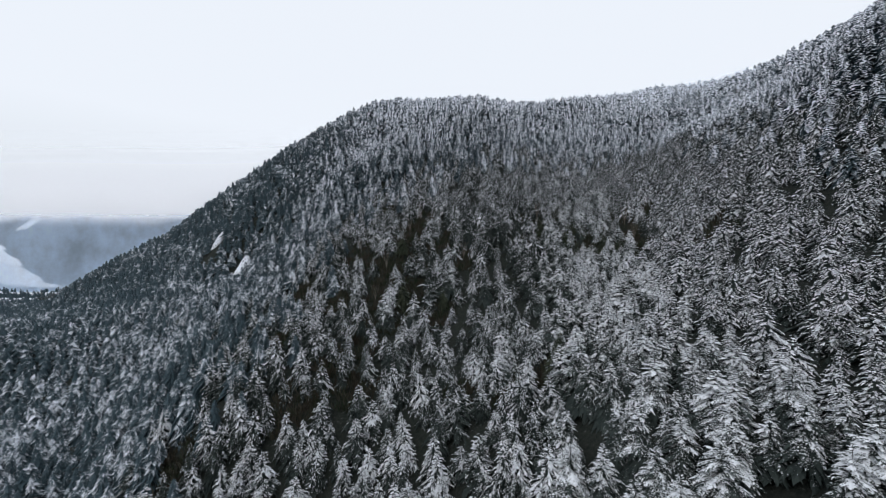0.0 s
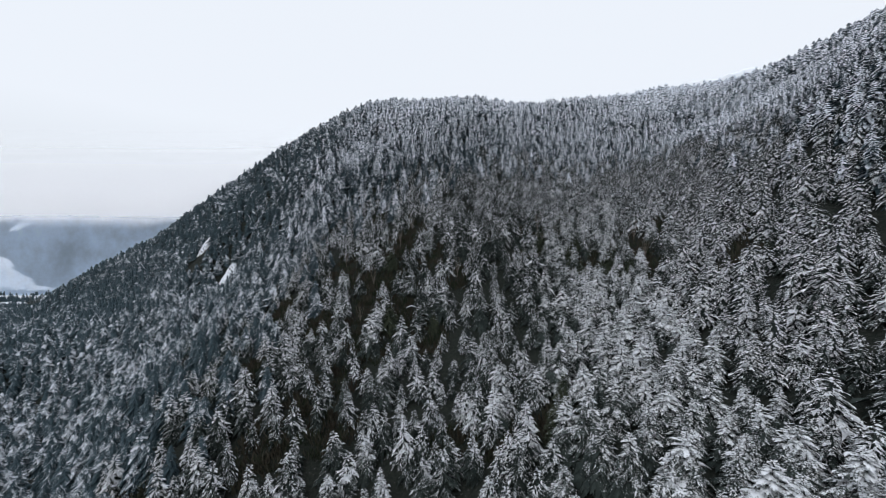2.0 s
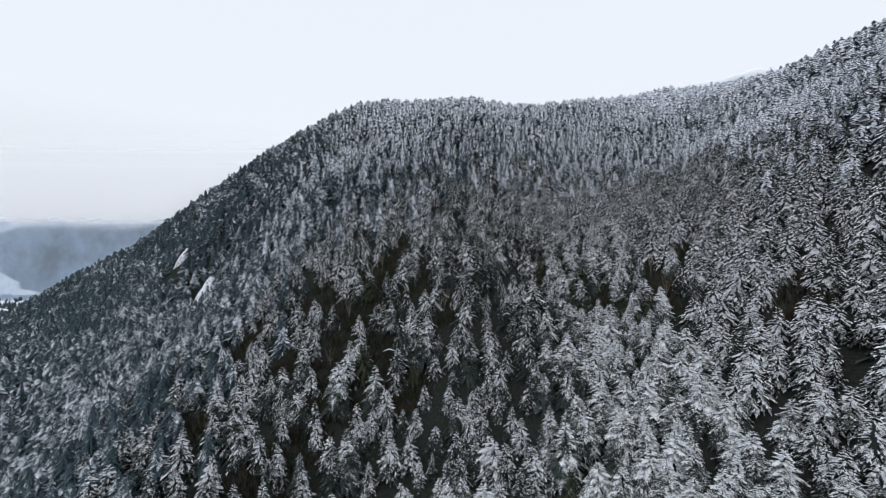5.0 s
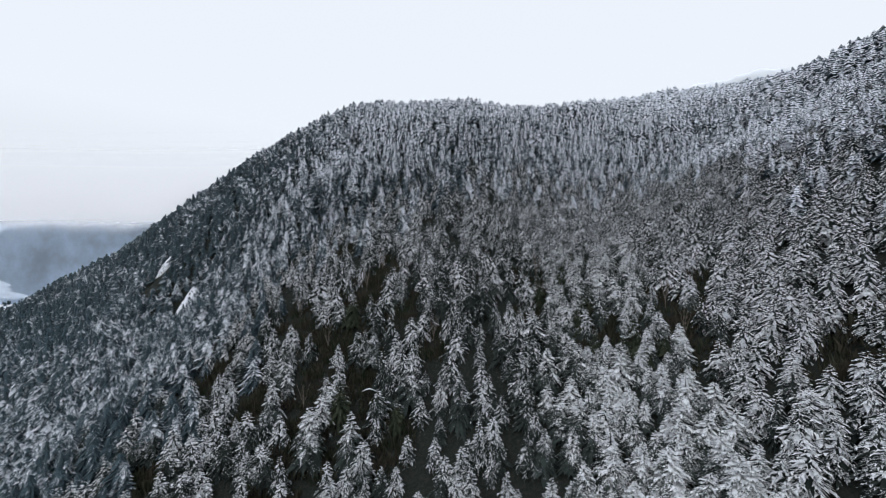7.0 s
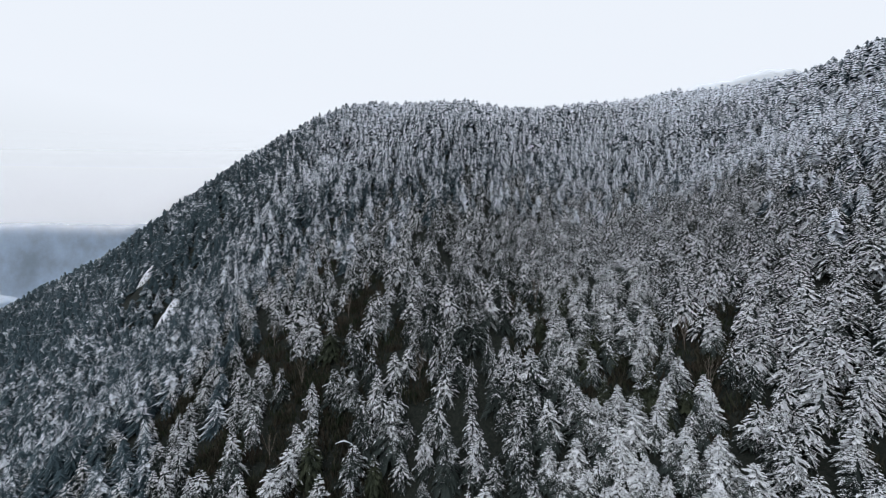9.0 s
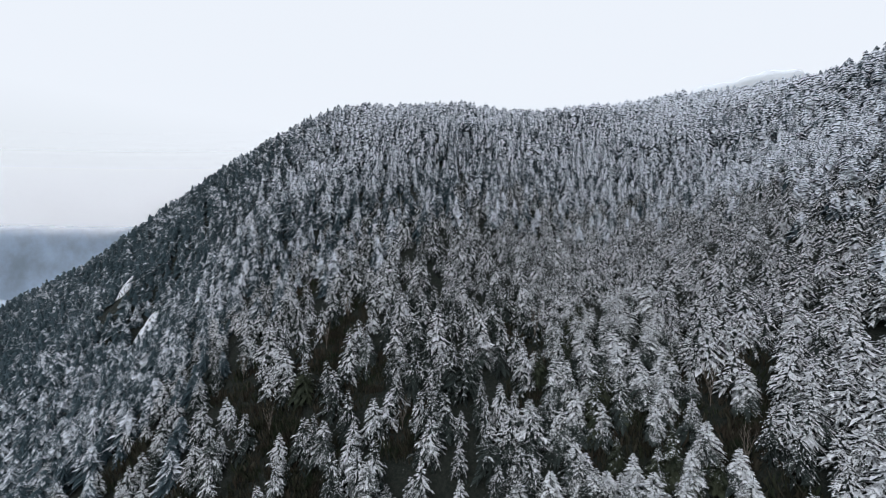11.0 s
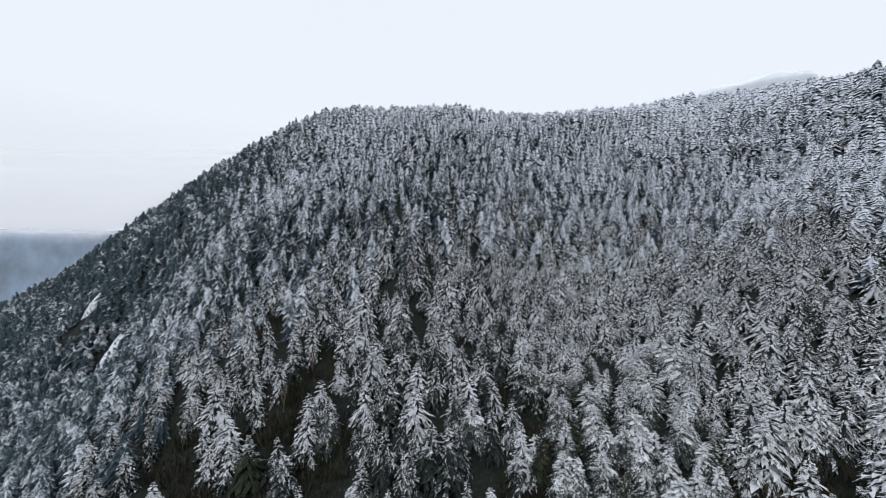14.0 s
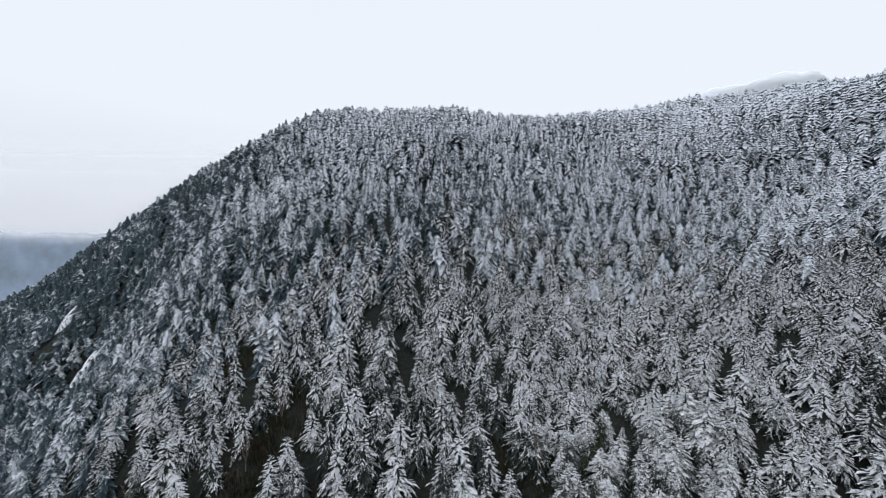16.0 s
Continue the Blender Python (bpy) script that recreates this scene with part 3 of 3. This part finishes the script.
# ---------------------------------------------------------------- crags
def crag(x, y, width, depth, seed):
    """A steep rock slab under snow, facing down the slope."""
    r = np.random.default_rng(seed)
    n = 13
    g = np.linspace(-1, 1, n)
    u, v = np.meshgrid(g, g)
    edge = np.clip(1.05 - np.hypot(u, v) ** 3, -0.2, 1)
    bx = x + u * width * (1 + 0.15 * np.sin(3 * v + seed)) + v * 3.0
    by = y + v * depth
    bz = ground_height(bx, by) + edge * (6.5 + 1.3 * np.sin(4 * u + seed) * np.cos(3 * v)) + r.uniform(-1.3, 1.3, u.shape) + np.maximum(0, v) * 6.0 * edge - 0.5
    verts = np.stack([bx, by, bz], -1).reshape(-1, 3)
    a = (np.arange(n - 1)[:, None] * n + np.arange(n - 1)[None, :]).ravel()
    tris = np.concatenate([np.stack([a, a + 1, a + n + 1], -1), np.stack([a, a + n + 1, a + n], -1)])
    ob = link_mesh("rock_outcrop", verts, tris, ROCK)
    return tagged(ob, "steep rock slab covered in white snow among dark firs", "rock", "rock slabs")


for n, c in enumerate(CRAGS):
    crag(*c[:4], n + 3)

# ---------------------------------------------------------------- brush, bare trees and a broken trunk in the openings
def clump(seed, blades=15):
    """A leafless bush of height 1: many thin stems that rise and spread from a few roots, with ragged leaf remnants."""
    r = np.random.default_rng(seed)
    b = Build()
    for _ in range(blades):
        a, rad = r.uniform(0, 6.28), 0.5 * math.sqrt(r.random())
        p = np.array([rad * math.cos(a), rad * math.sin(a), 0])
        c, lean = a + r.uniform(-0.8, 0.8), r.uniform(0.05, 0.6)
        tip = p + np.array([lean * math.cos(c), lean * math.sin(c), 1]) * r.uniform(0.45, 1.0)
        e = r.uniform(0, 6.28)
        side = np.array([math.cos(e), math.sin(e), r.uniform(-0.4, 0.4)]) * r.uniform(0.04, 0.11)
        knee = p * 0.5 + tip * 0.5 + side * r.uniform(0.4, 1.6)
        b.add([p - side * 0.4, p + side * 0.4, knee + side, tip, knee - side * 0.7], [(0, 1, 2), (0, 2, 4), (4, 2, 3)])
    v, t = b.arrays()
    return v, t, np.zeros(len(t), int), np.zeros(len(v))


bx, by, bh = [], [], []
for gx, gy, gr in GAPS:
    k = int(12 * gr)
    a, d = rng.uniform(0, 6.283, k), gr * 1.3 * np.sqrt(rng.random(k))
    bx.append(gx + d * np.cos(a)), by.append(gy + d * np.sin(a)), bh.append(rng.uniform(1.4, 5.4, k))
bx, by, bh = np.concatenate(bx), np.concatenate(by), np.concatenate(bh)
forest("undergrowth", np.stack([bx, by], -1), bh, rng.uniform(0.7, 1.1, len(bx)), ground_height(bx, by), [clump(600 + k) for k in range(5)], "dark brown and green brush in the forest openings", BRUSH, "undergrowth")


def limb(b, p, q, r0, r1, sides=4):
    """A tapered stick from p to q."""
    p, q = np.array(p, float), np.array(q, float)
    d = (q - p) / np.linalg.norm(q - p)
    e = np.cross(d, (0.3, 0.9, 0.1))
    e /= np.linalg.norm(e)
    f = np.cross(d, e)
    a = np.linspace(0, 2 * np.pi, sides, endpoint=False)
    ring = np.cos(a)[:, None] * e + np.sin(a)[:, None] * f
    v = np.concatenate([p + ring * r0, q + ring * r1])
    t = []
    for i in range(sides):
        j = (i + 1) % sides
        t += [(i, j, j + sides), (i, j + sides, i + sides)]
    b.add(v, t)


def bare_tree(seed, height):
    """A leafless tree: a forked stem and a fan of thin branches."""
    r = np.random.default_rng(seed)
    stem, twigs = Build(), Build()
    tips = []
    fork = 0.22 * height
    limb(stem, (0, 0, -0.5), (0, 0, fork), 0.13, 0.10, 6)
    for k in range(5):
        a = 6.283 * k / 5 + r.uniform(-0.4, 0.4)
        lean = r.uniform(0.10, 0.32)
        p = np.array([0, 0, fork])
        for j in range(4):
            q = p + np.array([lean * math.cos(a), lean * math.sin(a), 1]) * height * 0.2 * r.uniform(0.8, 1.1)
            limb(stem, p, q, 0.075 * (1 - 0.2 * j), 0.075 * (0.8 - 0.2 * j) + 0.012)
            tips.append((q, a))
            p, a = q, a + r.uniform(-0.5, 0.5)
    for q, a in tips:
        for _ in range(5):
            b = a + r.uniform(-1.4, 1.4)
            length = height * r.uniform(0.08, 0.2)
            mid = q + np.array([math.cos(b) * 0.45, math.sin(b) * 0.45, 0.8]) * length * 0.6
            limb(twigs, q, mid, 0.036, 0.026, 3)
            limb(twigs, mid, mid + np.array([math.cos(b + 0.4) * 0.5, math.sin(b + 0.4) * 0.5, 0.9]) * length * 0.6, 0.026, 0.012, 3)
    holder = tagged(new("bare_tree"), "leafless grey-brown tree with fine upright twigs in a clearing", "tree", "bare trees of the openings")
    for pname, b in (("trunk", stem), ("twig_fan", twigs)):
        v, t = b.arrays()
        ob = link_mesh(pname, v, t, TWIG)
        ob.parent = holder
        if pname == "twig_fan":
            tagged(ob, kind="stuff")
    return holder


BARE = ((-37, 261, 11), (-17, 301, 12), (64, 272, 12), (61, 253, 10), (13, 251, 10), (-24, 290, 11), (99, 207, 9), (-40, 236, 9), (-60, 289, 10), (102, 224, 10))
kinds = [bare_tree(700 + k, 10) for k in range(3)]
for n, (x, y, h) in enumerate(BARE):
    m = pose(x, y, float(ground_height(x, y)) - 0.1, 0, 0, 77 * n) @ Matrix.Diagonal((h / 10, h / 10, h / 10, 1))
    if n < 3:
        kinds[n].matrix_basis = m
    else:
        copy_thing(kinds[n % 3], m).matrix_basis = m

snag = tagged(new("dead_tree"), "broken dead trunk leaning over a clearing, snow along its bent top", "tree")
SX, SY = -14.0, 230.0
sz = float(ground_height(SX, SY))
b = Build()
limb(b, (SX, SY, sz - 0.6), (SX + 1.4, SY - 1.0, sz + 6), 0.30, 0.24, 7)
limb(b, (SX + 1.4, SY - 1.0, sz + 6), (SX + 2.2, SY - 1.6, sz + 9.6), 0.24, 0.17, 7)
limb(b, (SX - 0.6, SY - 1.4, sz + 8.5), (SX + 2.2, SY - 1.7, sz + 9.6), 0.12, 0.2, 6)
limb(b, (SX + 2.2, SY - 1.7, sz + 9.6), (SX + 5.2, SY - 2.2, sz + 8.9), 0.2, 0.08, 6)
v, t = b.arrays()
ob = link_mesh("trunk", v, t, BARK)
ob.parent = snag
b = Build()
for p, q, r0, r1 in (((-0.7, -1.4, 8.75), (0.9, -1.6, 9.5), 0.08, 0.2), ((0.9, -1.6, 9.5), (2.3, -1.7, 9.95), 0.2, 0.28), ((2.3, -1.7, 9.95), (3.7, -1.9, 9.6), 0.28, 0.16), ((3.7, -1.9, 9.6), (5.3, -2.2, 9.05), 0.14, 0.05)):
    limb(b, (SX + p[0], SY + p[1], sz + p[2]), (SX + q[0], SY + q[1], sz + q[2]), r0, r1, 7)
v, t = b.arrays()
ob = tagged(link_mesh("snow", v, t, SNOW_MAT), "snow lying on the broken top")
ob.parent = snag

# ---------------------------------------------------------------- cloud and mist
def mist_bank(name, y, x0, x1, z0, z1, mat, label, bow=0.0):
    """A bank of cloud: one gently bowed curtain."""
    xs, hs = np.linspace(x0, x1, 24), np.linspace(z0, z1, 8)
    gx, gz = np.meshgrid(xs, hs)
    gy = y + bow * np.sin((gx - x0) / (x1 - x0) * np.pi) + 20 * np.sin(gx * 0.006)
    v = np.stack([gx, gy, gz], -1).reshape(-1, 3)
    a = (np.arange(7)[:, None] * 24 + np.arange(23)[None, :]).ravel()
    t = np.concatenate([np.stack([a, a + 1, a + 25], -1), np.stack([a, a + 25, a + 24], -1)])
    return tagged(link_mesh(name, v, t, mat, True), label, "cloud", kind="structure")


mist_bank("cloud_bank", 1250, -4000, -250, 240, 560, mist_material("valley_cloud", 250, 286, 370, 550, 0.96, 0.05, 400, -6000, (0.955, 0.955, 0.985)), "grey cloud hanging low over the valley", 50)
# a see-through blue sheet stands in for the haze of the valley air
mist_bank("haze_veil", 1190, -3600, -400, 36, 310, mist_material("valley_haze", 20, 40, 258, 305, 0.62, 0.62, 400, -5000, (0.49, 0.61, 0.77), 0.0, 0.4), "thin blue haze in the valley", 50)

# mist that lies on the wooded hill behind the ridge
hx, hy = np.linspace(360, 1100, 60), np.linspace(790, 930, 12)
v, t = sheet(hx, hy, lambda x, y: ground_height(x, y) + 15 + 3 * np.sin(x * 0.05 + y * 0.013) + 2 * np.sin(x * 0.13 + 1))
tagged(link_mesh("hill_mist", v, t, mist_material("hill_mist", 0, 10, 900, 1000, 0.80, 0.80, 2200, 0, (0.80, 0.84, 0.885)), True), "pale mist lying over the wooded hill behind the ridge", "cloud", kind="structure")
